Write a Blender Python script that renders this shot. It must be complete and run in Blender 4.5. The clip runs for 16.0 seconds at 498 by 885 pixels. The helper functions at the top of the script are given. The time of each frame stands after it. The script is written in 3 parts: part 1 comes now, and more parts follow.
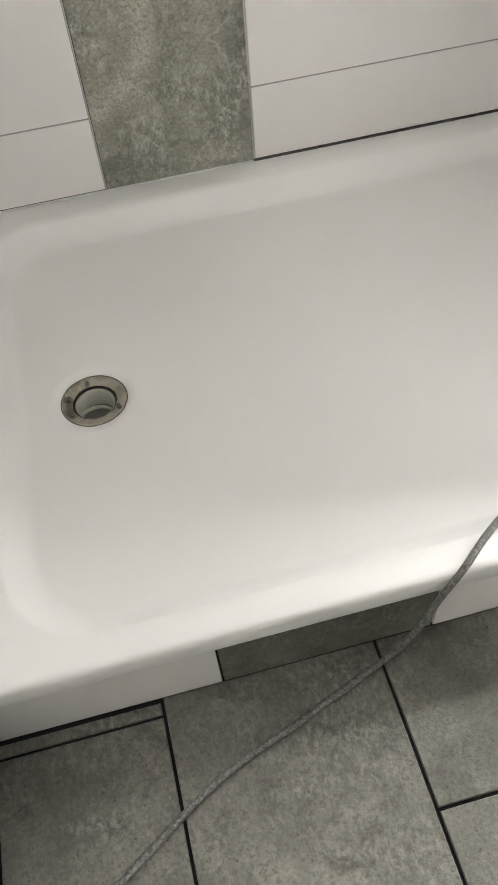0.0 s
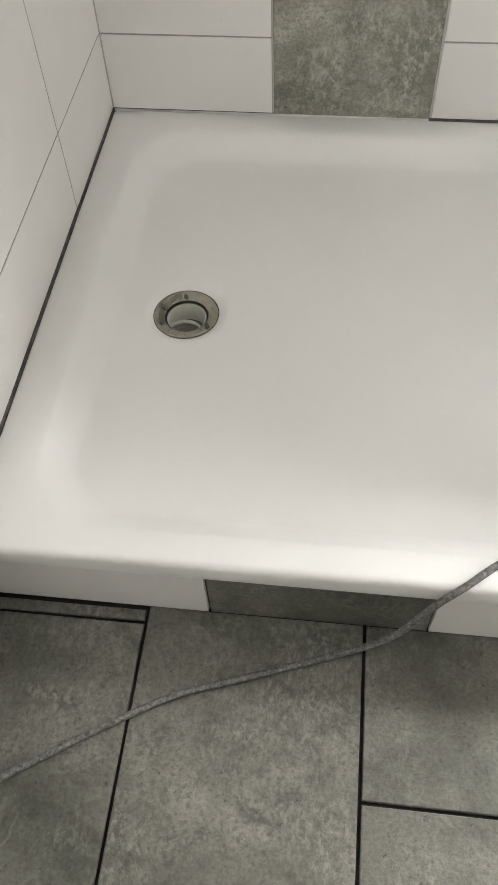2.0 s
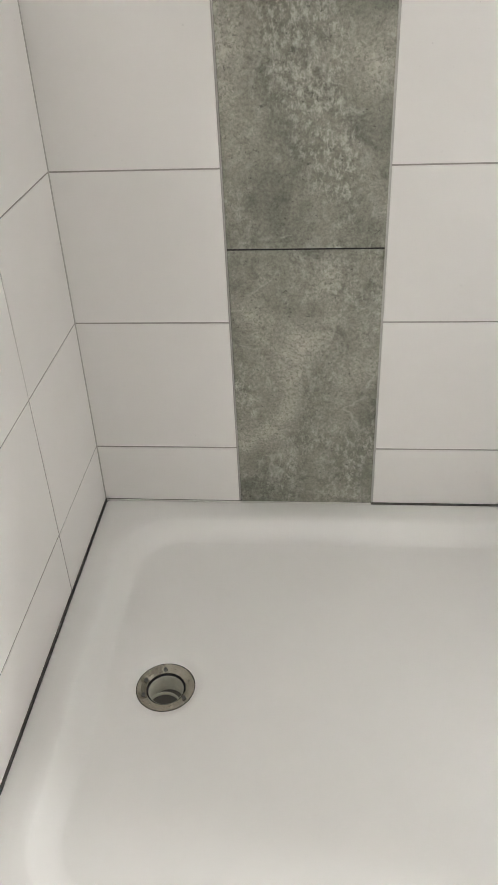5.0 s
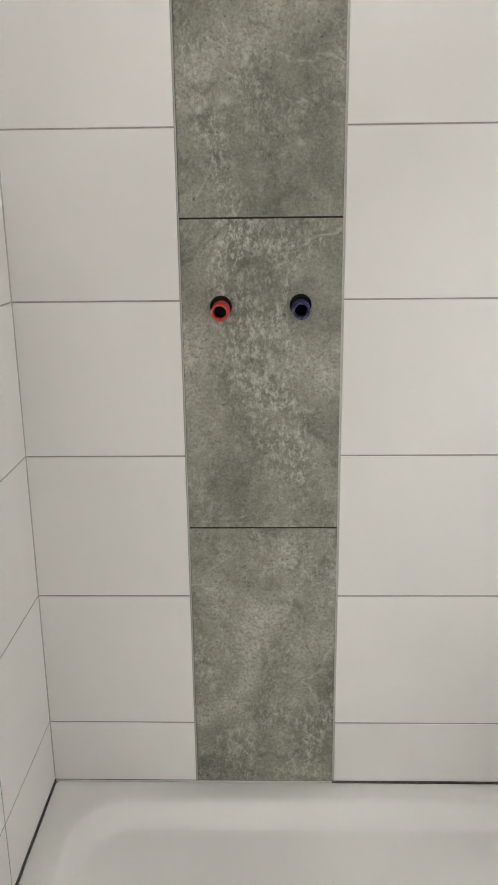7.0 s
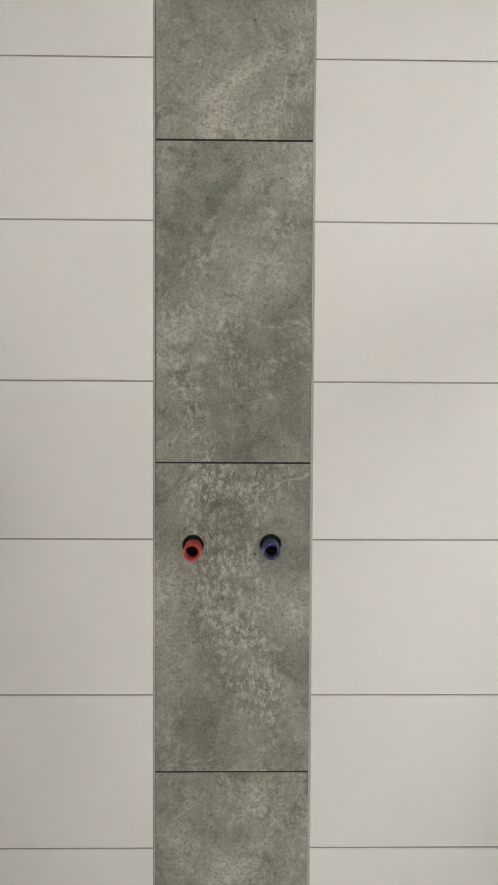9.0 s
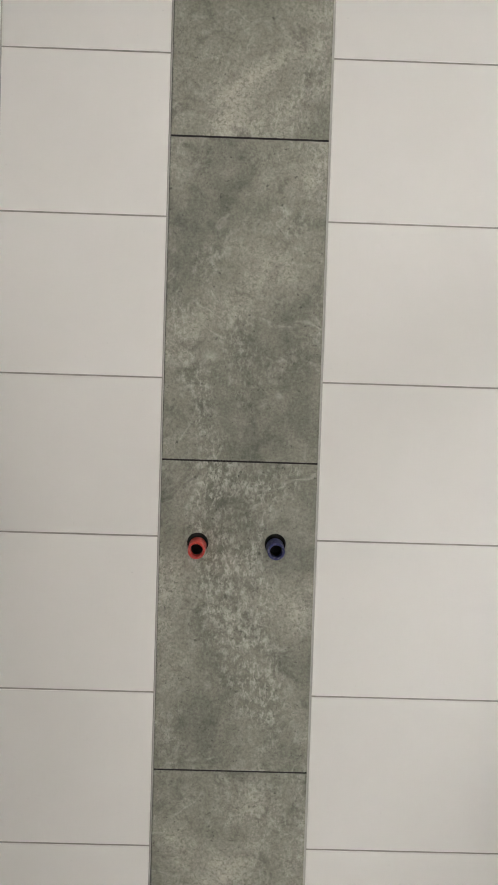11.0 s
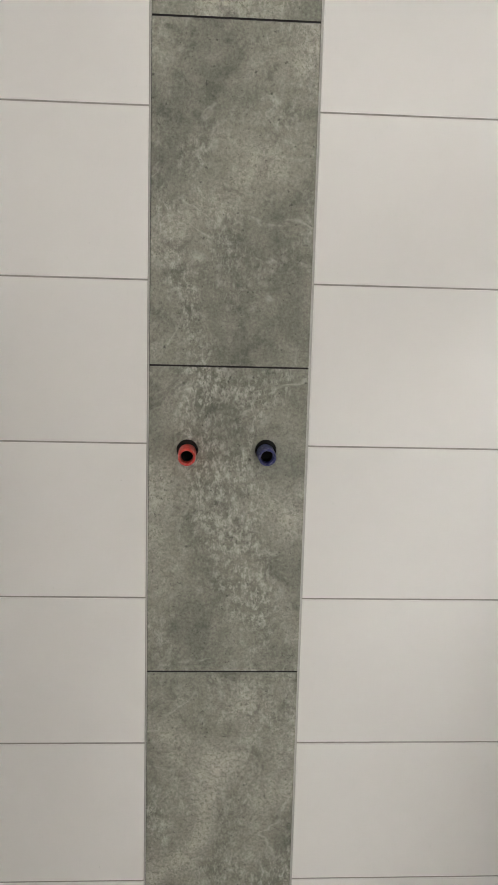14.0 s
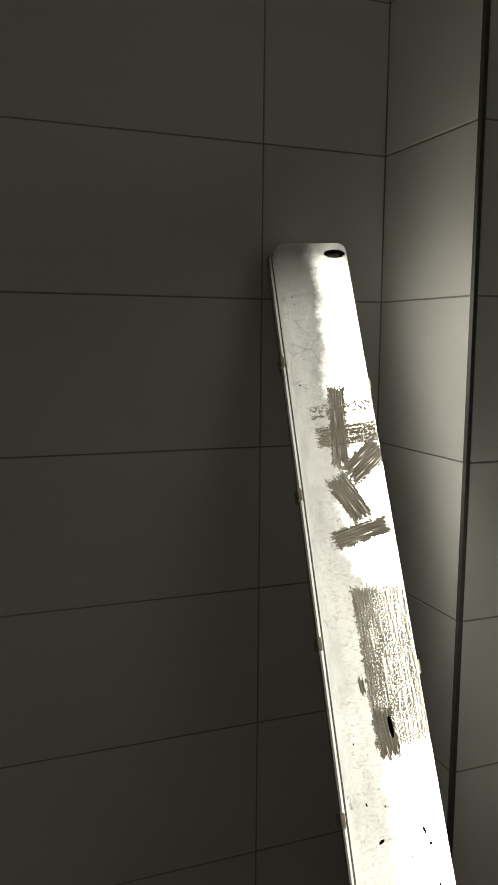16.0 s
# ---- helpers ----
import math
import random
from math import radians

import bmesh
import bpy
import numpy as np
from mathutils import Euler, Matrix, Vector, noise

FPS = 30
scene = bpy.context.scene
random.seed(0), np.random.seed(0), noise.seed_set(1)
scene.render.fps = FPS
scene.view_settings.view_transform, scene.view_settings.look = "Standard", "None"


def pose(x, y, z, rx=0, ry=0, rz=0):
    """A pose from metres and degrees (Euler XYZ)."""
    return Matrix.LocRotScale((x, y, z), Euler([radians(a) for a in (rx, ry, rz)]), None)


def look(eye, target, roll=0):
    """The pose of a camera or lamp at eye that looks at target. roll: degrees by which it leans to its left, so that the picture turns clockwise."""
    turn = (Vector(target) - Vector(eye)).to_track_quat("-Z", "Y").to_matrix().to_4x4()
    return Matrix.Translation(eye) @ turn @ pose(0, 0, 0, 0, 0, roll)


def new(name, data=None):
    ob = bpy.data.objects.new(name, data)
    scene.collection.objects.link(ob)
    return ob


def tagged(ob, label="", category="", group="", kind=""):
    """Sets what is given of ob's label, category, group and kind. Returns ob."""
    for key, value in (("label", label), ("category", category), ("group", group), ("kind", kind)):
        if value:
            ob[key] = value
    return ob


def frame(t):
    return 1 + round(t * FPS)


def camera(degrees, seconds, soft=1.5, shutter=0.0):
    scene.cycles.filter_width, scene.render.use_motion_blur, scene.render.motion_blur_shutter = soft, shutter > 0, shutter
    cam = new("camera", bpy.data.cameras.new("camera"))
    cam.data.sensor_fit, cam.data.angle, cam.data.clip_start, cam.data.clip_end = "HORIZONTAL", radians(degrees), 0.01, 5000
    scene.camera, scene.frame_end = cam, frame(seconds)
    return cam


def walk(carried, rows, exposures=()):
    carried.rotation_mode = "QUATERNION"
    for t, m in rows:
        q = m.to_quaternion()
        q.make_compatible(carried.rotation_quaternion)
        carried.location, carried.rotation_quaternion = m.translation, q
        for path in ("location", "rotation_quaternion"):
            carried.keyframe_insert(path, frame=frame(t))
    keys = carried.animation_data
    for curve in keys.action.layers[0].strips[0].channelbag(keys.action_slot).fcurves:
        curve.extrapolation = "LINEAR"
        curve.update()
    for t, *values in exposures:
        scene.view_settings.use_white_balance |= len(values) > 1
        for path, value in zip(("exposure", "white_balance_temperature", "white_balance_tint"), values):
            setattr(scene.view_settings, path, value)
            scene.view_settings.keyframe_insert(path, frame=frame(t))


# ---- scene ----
cam = camera(34.8, 16.0, soft=1.1)
PATH = [
    (0, (0.318, -1.39, 1.065), (0.516, -0.177, -0.513), -6.2),
    (0.5, (0.362, -1.367, 1.067), (0.495, -0.112, -0.484), 0.9),
    (1, (0.429, -1.393, 1.066), (0.321, -0.219, -0.549), -1.3),
    (1.5, (0.454, -1.396, 1.034), (0.305, -0.305, -0.636), -2.5),
    (2, (0.456, -1.399, 1.061), (0.275, -0.271, -0.581), -3.4),
    (2.5, (0.471, -1.416, 1.115), (0.286, -0.179, -0.446), -3.0),
    (3, (0.474, -1.426, 1.136), (0.282, -0.131, -0.376), -3.1),
    (3.5, (0.48, -1.418, 1.125), (0.271, -0.072, -0.339), -3.8),
    (4, (0.49, -1.429, 1.21), (0.27, 0.014, -0.158), -4.0),
    (4.5, (0.492, -1.442, 1.255), (0.286, 0.108, 0.008), -3.5),
    (5, (0.495, -1.445, 1.29), (0.322, 0.209, 0.179), -2.8),
    (7.5, (0.479, -1.497, 1.39), (0.446, 0.455, 0.956), -0.3),
    (8, (0.477, -1.5, 1.425), (0.456, 0.472, 1.09), 0.0),
    (8.5, (0.47, -1.51, 1.433), (0.464, 0.48, 1.23), 0.2),
    (9, (0.473, -1.514, 1.457), (0.506, 0.484, 1.378), 0.3),
    (11.5, (0.461, -1.505, 1.455), (0.463, 0.493, 1.372), 2.6),
    (12, (0.466, -1.467, 1.42), (0.298, 0.497, 1.082), 3.3),
    (12.5, (0.441, -1.45, 1.4), (0.113, 0.482, 0.998), 3.0),
    (13, (0.457, -1.463, 1.418), (0.214, 0.478, 1.004), 2.0),
    (13.5, (0.447, -1.446, 1.428), (0.354, 0.514, 1.04), 1.6),
    (14, (0.424, -1.483, 1.44), (0.536, 0.492, 1.142), 1.5),
    (14.5, (0.428, -1.478, 1.439), (0.763, 0.473, 1.154), 1.0),
    (15, (0.526, -1.467, 1.436), (0.962, 0.458, 1.115), 0.7),
    (15.5, (0.599, -1.47, 1.433), (1.176, 0.419, 1.119), 0.5),
    (16, (0.604, -1.511, 1.433), (1.324, 0.337, 1.174), 0.5),
]
EXPOSURES = [(0.0, 0.03, 6500, 10), (9.0, 0.03, 6500, 10), (11.5, 0.0, 6500, 10), (12.5, -0.16, 6500, 10), (13.5, 0.0, 6500, 10), (14.0, 0.0, 6500, 10), (14.5, 0.0, 6500, 10), (15.0, -1.7, 7300, 5), (15.5, -2.15, 7500, 3), (16.0, -4.1, 7300, 3)]
walk(cam, [(t, look(eye, target, roll)) for t, eye, target, roll in PATH], EXPOSURES)

# ---- light: the only source is the luminaire that leans in the corner (built below) ----
GLOW = 252.0
world = bpy.data.worlds.new("world")
scene.world = world
world.use_nodes = True
world.node_tree.nodes["Background"].inputs[0].default_value = (0.02, 0.02, 0.02, 1)
world.node_tree.nodes["Background"].inputs[1].default_value = 0.0

# ---- plan, in metres ----
W = 1.495            # left wall to pillar
RET = 0.318          # depth of the pillar's return
S0, S1 = 0.318, 0.618  # grey stripe
VJ = 1.218           # upright joint right of the stripe
ROW0, ROW = 0.305, 0.302
CEIL = 2.50
RIM = 0.155          # top of the shower tray
TRAY_FRONT = -0.968
SKIRT = -0.966       # face of the plinth
BACK = -2.45         # wall behind the camera
EAST = 2.75
FACE = 0.0012        # tile face over the grout


# ---- small node helpers ----
def material(name):
    m = bpy.data.materials.new(name)
    m.use_nodes = True
    return m, m.node_tree, m.node_tree.nodes["Principled BSDF"]


def node(nt, kind, **values):
    n = nt.nodes.new(kind)
    for key, value in values.items():
        n.inputs[key.replace("_", " ")].default_value = value
    return n


def math_node(nt, op, a, b=None, clamp=False):
    n = nt.nodes.new("ShaderNodeMath")
    n.operation, n.use_clamp = op, clamp
    for k, v in enumerate((a, b)):
        if v is None:
            continue
        if isinstance(v, (int, float)):
            n.inputs[k].default_value = v
        else:
            nt.links.new(v, n.inputs[k])
    return n.outputs[0]


def ramp(nt, fac, stops):
    n = nt.nodes.new("ShaderNodeValToRGB")
    els = n.color_ramp.elements
    while len(els) < len(stops):
        els.new(0.5)
    for e, (p, c) in zip(els, stops):
        e.position, e.color = p, (*c, 1) if len(c) == 3 else c
    nt.links.new(fac, n.inputs[0])
    return n.outputs[0]


def grey(v):
    return (v, v, v)


def spread_coords(nt, stretch=(1, 1, 1)):
    """Object coordinates, shifted by the piece's own random number."""
    tc = nt.nodes.new("ShaderNodeTexCoord")
    info = nt.nodes.new("ShaderNodeObjectInfo")
    mul = nt.nodes.new("ShaderNodeVectorMath")
    mul.operation = "SCALE"
    mul.inputs[0].default_value = (37.0, 61.0, 23.0)
    nt.links.new(info.outputs["Random"], mul.inputs["Scale"])
    mp = nt.nodes.new("ShaderNodeMapping")
    mp.inputs["Scale"].default_value = stretch
    nt.links.new(tc.outputs["Object"], mp.inputs["Vector"])
    nt.links.new(mul.outputs[0], mp.inputs["Location"])
    return mp.outputs[0], info.outputs["Random"]


def noise_tex(nt, vec, scale, detail=4.0, rough=0.55, distort=0.0):
    n = nt.nodes.new("ShaderNodeTexNoise")
    n.inputs["Scale"].default_value = scale
    n.inputs["Detail"].default_value = detail
    n.inputs["Roughness"].default_value = rough
    n.inputs["Distortion"].default_value = distort
    nt.links.new(vec, n.inputs["Vector"])
    return n.outputs["Fac"]


def mix_color(nt, fac, a, b, mode="MIX"):
    n = nt.nodes.new("ShaderNodeMix")
    n.data_type, n.blend_type = "RGBA", mode
    for sock, v in ((n.inputs[0], fac), (n.inputs[6], a), (n.inputs[7], b)):
        if isinstance(v, (int, float)):
            sock.default_value = v
        elif isinstance(v, tuple):
            sock.default_value = (*v, 1)
        else:
            nt.links.new(v, sock)
    return n.outputs[2]


def bump(nt, bsdf, height, strength, distance):
    b = nt.nodes.new("ShaderNodeBump")
    b.inputs["Strength"].default_value = strength
    b.inputs["Distance"].default_value = distance
    nt.links.new(height, b.inputs["Height"])
    nt.links.new(b.outputs[0], bsdf.inputs["Normal"])


# ---- materials ----
def white_tile():
    m, nt, bs = material("white_satin_tile")
    vec, rnd = spread_coords(nt)
    n1 = noise_tex(nt, vec, 3.0, 3)
    c = ramp(nt, n1, [(0.3, (0.780, 0.760, 0.742)), (0.7, (0.812, 0.793, 0.775))])
    tone = ramp(nt, rnd, [(0.0, grey(0.965)), (1.0, grey(1.0))])
    col = mix_color(nt, 1.0, c, tone, "MULTIPLY")
    specks = ramp(nt, noise_tex(nt, vec, 160, 2), [(0.22, grey(0.88)), (0.27, grey(1.0))])
    nt.links.new(mix_color(nt, 1.0, col, specks, "MULTIPLY"), bs.inputs["Base Color"])
    nt.links.new(ramp(nt, noise_tex(nt, vec, 9, 4), [(0.3, grey(0.36)), (0.7, grey(0.46))]), bs.inputs["Roughness"])
    bump(nt, bs, noise_tex(nt, vec, 14, 2), 0.05, 0.004)
    return m


def concrete_tile(name, relief, light=1.0):
    """Printed concrete look: clouds, scuffed pale patches, fine grit and small pits."""
    m, nt, bs = material(name)
    vec, rnd = spread_coords(nt)
    cloud = noise_tex(nt, vec, 4.2, 4, 0.55, 0.9)
    blot = noise_tex(nt, vec, 13, 7, 0.66, 0.7)
    mid = noise_tex(nt, vec, 42, 8, 0.72, 0.5)
    fine = noise_tex(nt, vec, 190, 5, 0.7)
    mixed = math_node(nt, "ADD", math_node(nt, "MULTIPLY", cloud, 0.60), math_node(nt, "ADD", math_node(nt, "MULTIPLY", blot, 0.26), math_node(nt, "MULTIPLY", mid, 0.14)))
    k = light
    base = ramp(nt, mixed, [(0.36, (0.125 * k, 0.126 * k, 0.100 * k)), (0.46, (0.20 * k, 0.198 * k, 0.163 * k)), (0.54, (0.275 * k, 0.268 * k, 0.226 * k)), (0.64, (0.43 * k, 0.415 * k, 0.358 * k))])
    grain = ramp(nt, fine, [(0.30, grey(0.68)), (0.5, grey(1.0)), (0.70, grey(1.32))])
    col = mix_color(nt, 1.0, base, grain, "MULTIPLY")
    # scuffed patches that break up into pale flakes
    upright = nt.nodes.new("ShaderNodeMapping")
    upright.inputs["Scale"].default_value = (1.0, 0.62, 1.0)
    nt.links.new(vec, upright.inputs[0])
    patch = ramp(nt, noise_tex(nt, upright.outputs[0], 5.5, 6, 0.62, 0.8), [(0.46, grey(0.0)), (0.62, grey(1.0))])
    flake = ramp(nt, noise_tex(nt, upright.outputs[0], 110, 7, 0.76, 0.2), [(0.47, grey(0.0)), (0.62, grey(1.0))])
    pale = math_node(nt, "MULTIPLY", math_node(nt, "ADD", math_node(nt, "MULTIPLY", patch, 0.72), 0.10), flake)
    col = mix_color(nt, pale, col, (0.50 * k, 0.49 * k, 0.435 * k))
    # curved trowel lines
    ridge = math_node(nt, "ABSOLUTE", math_node(nt, "SUBTRACT", noise_tex(nt, vec, 4.6, 4, 0.52, 0.5), 0.5))
    line = math_node(nt, "MULTIPLY", math_node(nt, "SUBTRACT", 1.0, math_node(nt, "MULTIPLY", ridge, 85.0), True), 0.38)
    line = math_node(nt, "MULTIPLY", line, ramp(nt, blot, [(0.46, grey(0.0)), (0.56, grey(1.0))]))
    col = mix_color(nt, line, col, (0.52 * k, 0.51 * k, 0.455 * k))
    dark = ramp(nt, noise_tex(nt, vec, 17, 6, 0.7, 0.9), [(0.32, grey(0.60)), (0.47, grey(1.0))])
    col = mix_color(nt, 1.0, col, dark, "MULTIPLY")
    pit = ramp(nt, noise_tex(nt, vec, 115, 4, 0.6), [(0.29, grey(0.45)), (0.36, grey(1.0))])
    # dark grit where the print is pale
    grit = ramp(nt, noise_tex(nt, vec, 150, 4, 0.65), [(0.40, grey(1.0)), (0.46, grey(0.0))])
    grit = math_node(nt, "MULTIPLY", grit, math_node(nt, "MULTIPLY", ramp(nt, mixed, [(0.48, grey(0.0)), (0.56, grey(1.0))]), 0.5))
    col = mix_color(nt, grit, col, (0.12 * k, 0.115 * k, 0.09 * k))
    nt.links.new(mix_color(nt, 1.0, col, pit, "MULTIPLY"), bs.inputs["Base Color"])
    nt.links.new(ramp(nt, blot, [(0.3, grey(0.46)), (0.7, grey(0.64))]), bs.inputs["Roughness"])
    h = math_node(nt, "ADD", math_node(nt, "MULTIPLY", mid, 0.6), math_node(nt, "MULTIPLY", fine, 0.4))
    bump(nt, bs, h, relief, 0.004)
    return m


def plain(name, color, rough=0.6, metal=0.0, vary=0.12, scale=30.0, relief=0.1):
    m, nt, bs = material(name)
    tc = nt.nodes.new("ShaderNodeTexCoord")
    n = noise_tex(nt, tc.outputs["Object"], scale, 5)
    lo = tuple(c * (1 - vary) for c in color)
    hi = tuple(min(1.0, c * (1 + vary)) for c in color)
    nt.links.new(ramp(nt, n, [(0.3, lo), (0.7, hi)]), bs.inputs["Base Color"])
    bs.inputs["Roughness"].default_value, bs.inputs["Metallic"].default_value = rough, metal
    if relief:
        bump(nt, bs, n, relief, 0.002)
    return m


def dusty(name, color, dust):
    """Plastic with patches of plaster dust."""
    m, nt, bs = material(name)
    tc = nt.nodes.new("ShaderNodeTexCoord")
    n = noise_tex(nt, tc.outputs["Object"], 150, 6, 0.7)
    nt.links.new(ramp(nt, n, [(0.50, color), (0.68, dust)]), bs.inputs["Base Color"])
    bs.inputs["Roughness"].default_value = 0.5
    bump(nt, bs, n, 0.3, 0.001)
    return m


def enamel():
    m, nt, bs = material("white_enamel")
    tc = nt.nodes.new("ShaderNodeTexCoord")
    n = noise_tex(nt, tc.outputs["Object"], 2.5, 3)
    c = ramp(nt, n, [(0.3, (0.80, 0.795, 0.78)), (0.7, (0.83, 0.825, 0.81))])
    nt.links.new(c, bs.inputs["Base Color"])
    nt.links.new(ramp(nt, noise_tex(nt, tc.outputs["Object"], 6, 4), [(0.3, grey(0.30)), (0.7, grey(0.34))]), bs.inputs["Roughness"])
    bump(nt, bs, noise_tex(nt, tc.outputs["Object"], 5, 2), 0.04, 0.01)
    return m


def cable_skin():
    m, nt, bs = material("dusty_cable_sheath")
    tc = nt.nodes.new("ShaderNodeTexCoord")
    n = noise_tex(nt, tc.outputs["Object"], 230, 6, 0.75, 0.5)
    nt.links.new(ramp(nt, n, [(0.36, (0.05, 0.05, 0.047)), (0.52, (0.15, 0.148, 0.139)), (0.70, (0.36, 0.352, 0.33))]), bs.inputs["Base Color"])
    bs.inputs["Roughness"].default_value = 0.5
    bump(nt, bs, n, 0.5, 0.003)
    return m


def diffuser_glow():
    """Lit acrylic: bright over the tube, mortar wiped and spattered over it."""
    m, nt, bs = material("lit_dirty_diffuser")
    tc = nt.nodes.new("ShaderNodeTexCoord")
    obj = tc.outputs["Object"]
    sep = nt.nodes.new("ShaderNodeSeparateXYZ")
    nt.links.new(obj, sep.inputs[0])
    u, v = sep.outputs[0], sep.outputs[1]
    wob = math_node(nt, "SUBTRACT", noise_tex(nt, obj, 130, 5, 0.7), 0.5)

    def stroke(u0, v0, u1, v1, width, rag):
        """A wiped mark from (u0, v0) to (u1, v1), down from the top end."""
        u0, u1 = u0 - 0.0085, u1 - 0.0085
        du, dv = u1 - u0, v1 - v0
        ln = math.hypot(du, dv)
        du, dv = du / ln, dv / ln
        pu, pv = math_node(nt, "SUBTRACT", u, u0), math_node(nt, "SUBTRACT", math_node(nt, "MULTIPLY", v, -1.0), v0)
        along = math_node(nt, "ADD", math_node(nt, "MULTIPLY", pu, du), math_node(nt, "MULTIPLY", pv, dv))
        side = math_node(nt, "ADD", math_node(nt, "MULTIPLY", pu, -dv), math_node(nt, "MULTIPLY", pv, du))
        comb = nt.nodes.new("ShaderNodeCombineXYZ")
        nt.links.new(math_node(nt, "MULTIPLY", along, 18.0), comb.inputs[0])
        nt.links.new(math_node(nt, "MULTIPLY", side, 330.0), comb.inputs[1])
        bristle = noise_tex(nt, comb.outputs[0], 1.0, 3, 0.6)
        a = math_node(nt, "SUBTRACT", math_node(nt, "ABSOLUTE", math_node(nt, "SUBTRACT", along, ln / 2)), ln / 2 - 0.004)
        a = math_node(nt, "ADD", a, math_node(nt, "MULTIPLY", math_node(nt, "SUBTRACT", bristle, 0.5), 0.05))
        b = math_node(nt, "SUBTRACT", math_node(nt, "ABSOLUTE", side), width / 2)
        d = math_node(nt, "MAXIMUM", a, b)
        d = math_node(nt, "ADD", d, math_node(nt, "MULTIPLY", wob, rag))
        inside = math_node(nt, "MULTIPLY", d, -700.0, True)
        lines = ramp(nt, bristle, [(0.34, grey(0.50)), (0.62, grey(1.0))])
        return math_node(nt, "MULTIPLY", inside, lines)

    def spatter(mask, scale, lo, hi):
        return math_node(nt, "MULTIPLY", mask, ramp(nt, noise_tex(nt, obj, scale, 4, 0.7), [(lo, grey(0.62)), (hi, grey(1.0))]))

    def patchy(mask, scale, lo, hi):
        return math_node(nt, "MULTIPLY", mask, ramp(nt, noise_tex(nt, obj, scale, 4, 0.7), [(lo, grey(0.0)), (hi, grey(1.0))]))

    marks = [
        stroke(0.013, 0.300, 0.000, 0.460, 0.032, 0.020),
        patchy(stroke(-0.046, 0.357, 0.083, 0.338, 0.026, 0.020), 150, 0.47, 0.53),
        spatter(stroke(-0.038, 0.402, 0.083, 0.392, 0.040, 0.018), 230, 0.40, 0.50),
        stroke(0.082, 0.418, 0.006, 0.478, 0.046, 0.026),
        stroke(-0.016, 0.470, 0.030, 0.556, 0.042, 0.026),
        stroke(-0.036, 0.588, 0.072, 0.560, 0.032, 0.022),
        patchy(stroke(0.030, 0.660, 0.034, 0.915, 0.092, 0.020), 420, 0.28, 0.52),
        stroke(0.004, 0.85, 0.012, 0.93, 0.034, 0.02),
        stroke(-0.022, 0.80, -0.018, 0.835, 0.010, 0.006),
    ]
    stain = marks[0]
    for k in marks[1:]:
        stain = math_node(nt, "MAXIMUM", stain, k)
    specks = math_node(nt, "SUBTRACT", 1.0, ramp(nt, noise_tex(nt, obj, 75, 4, 0.65, 0.6), [(0.26, grey(0.0)), (0.30, grey(1.0))]))
    stretched = nt.nodes.new("ShaderNodeMapping")
    stretched.inputs["Scale"].default_value = (1.0, 0.35, 1.0)
    nt.links.new(obj, stretched.inputs[0])
    film = ramp(nt, noise_tex(nt, stretched.outputs[0], 22, 5, 0.65), [(0.3, grey(0.72)), (0.6, grey(1.0))])
    crack = nt.nodes.new("ShaderNodeTexVoronoi")
    crack.feature = "DISTANCE_TO_EDGE"
    crack.inputs["Scale"].default_value = 13.0
    nt.links.new(obj, crack.inputs["Vector"])
    top_zone = math_node(nt, "GREATER_THAN", v, -0.27)
    hair = math_node(nt, "MULTIPLY", math_node(nt, "LESS_THAN", crack.outputs["Distance"], 0.012), top_zone)
    # brightness over the tube behind the acrylic, dimmer towards the rims and the ends
    tube = math_node(nt, "MULTIPLY", math_node(nt, "ADD", u, math_node(nt, "ADD", 0.020, math_node(nt, "ADD", math_node(nt, "MULTIPLY", wob, 0.02), math_node(nt, "MULTIPLY", math_node(nt, "SUBTRACT", noise_tex(nt, obj, 11, 4, 0.6), 0.5), 0.09)))), 20.0, True)
    tube = math_node(nt, "MULTIPLY", tube, tube)
    fade = math_node(nt, "MULTIPLY", math_node(nt, "SUBTRACT", 0.074, u), 45.0, True)
    tube = math_node(nt, "MULTIPLY", tube, math_node(nt, "ADD", 0.42, math_node(nt, "MULTIPLY", fade, 0.58)))
    ends = math_node(nt, "MULTIPLY", math_node(nt, "ADD", v, 0.02), -7.0, True)
    ends = math_node(nt, "MULTIPLY", ends, math_node(nt, "MULTIPLY", math_node(nt, "ADD", v, 1.655), 4.0, True))
    ends = math_node(nt, "ADD", 0.06, math_node(nt, "MULTIPLY", ends, 0.94))
    # emission cut over the upper half, so the room is lit from lower down
    low_glow = math_node(nt, "MULTIPLY", math_node(nt, "ADD", v, 0.08), -1.25, True)
    ends = math_node(nt, "MULTIPLY", ends, math_node(nt, "ADD", 0.34, math_node(nt, "MULTIPLY", low_glow, 0.66)))
    glow = math_node(nt, "MULTIPLY", math_node(nt, "ADD", 0.075, math_node(nt, "MULTIPLY", tube, 1.50)), ends)
    keep = math_node(nt, "SUBTRACT", 1.0, math_node(nt, "MULTIPLY", specks, 0.95))
    keep = math_node(nt, "MULTIPLY", keep, math_node(nt, "SUBTRACT", 1.0, math_node(nt, "MULTIPLY", hair, 0.25)))
    keep = math_node(nt, "MULTIPLY", keep, film)
    wrinkled = nt.nodes.new("ShaderNodeMapping")
    wrinkled.inputs["Scale"].default_value = (1.0, 2.4, 1.0)
    nt.links.new(obj, wrinkled.inputs[0])
    keep = math_node(nt, "MULTIPLY", keep, ramp(nt, noise_tex(nt, wrinkled.outputs[0], 120, 3, 0.6, 1.4), [(0.34, grey(0.74)), (0.52, grey(1.0))]))
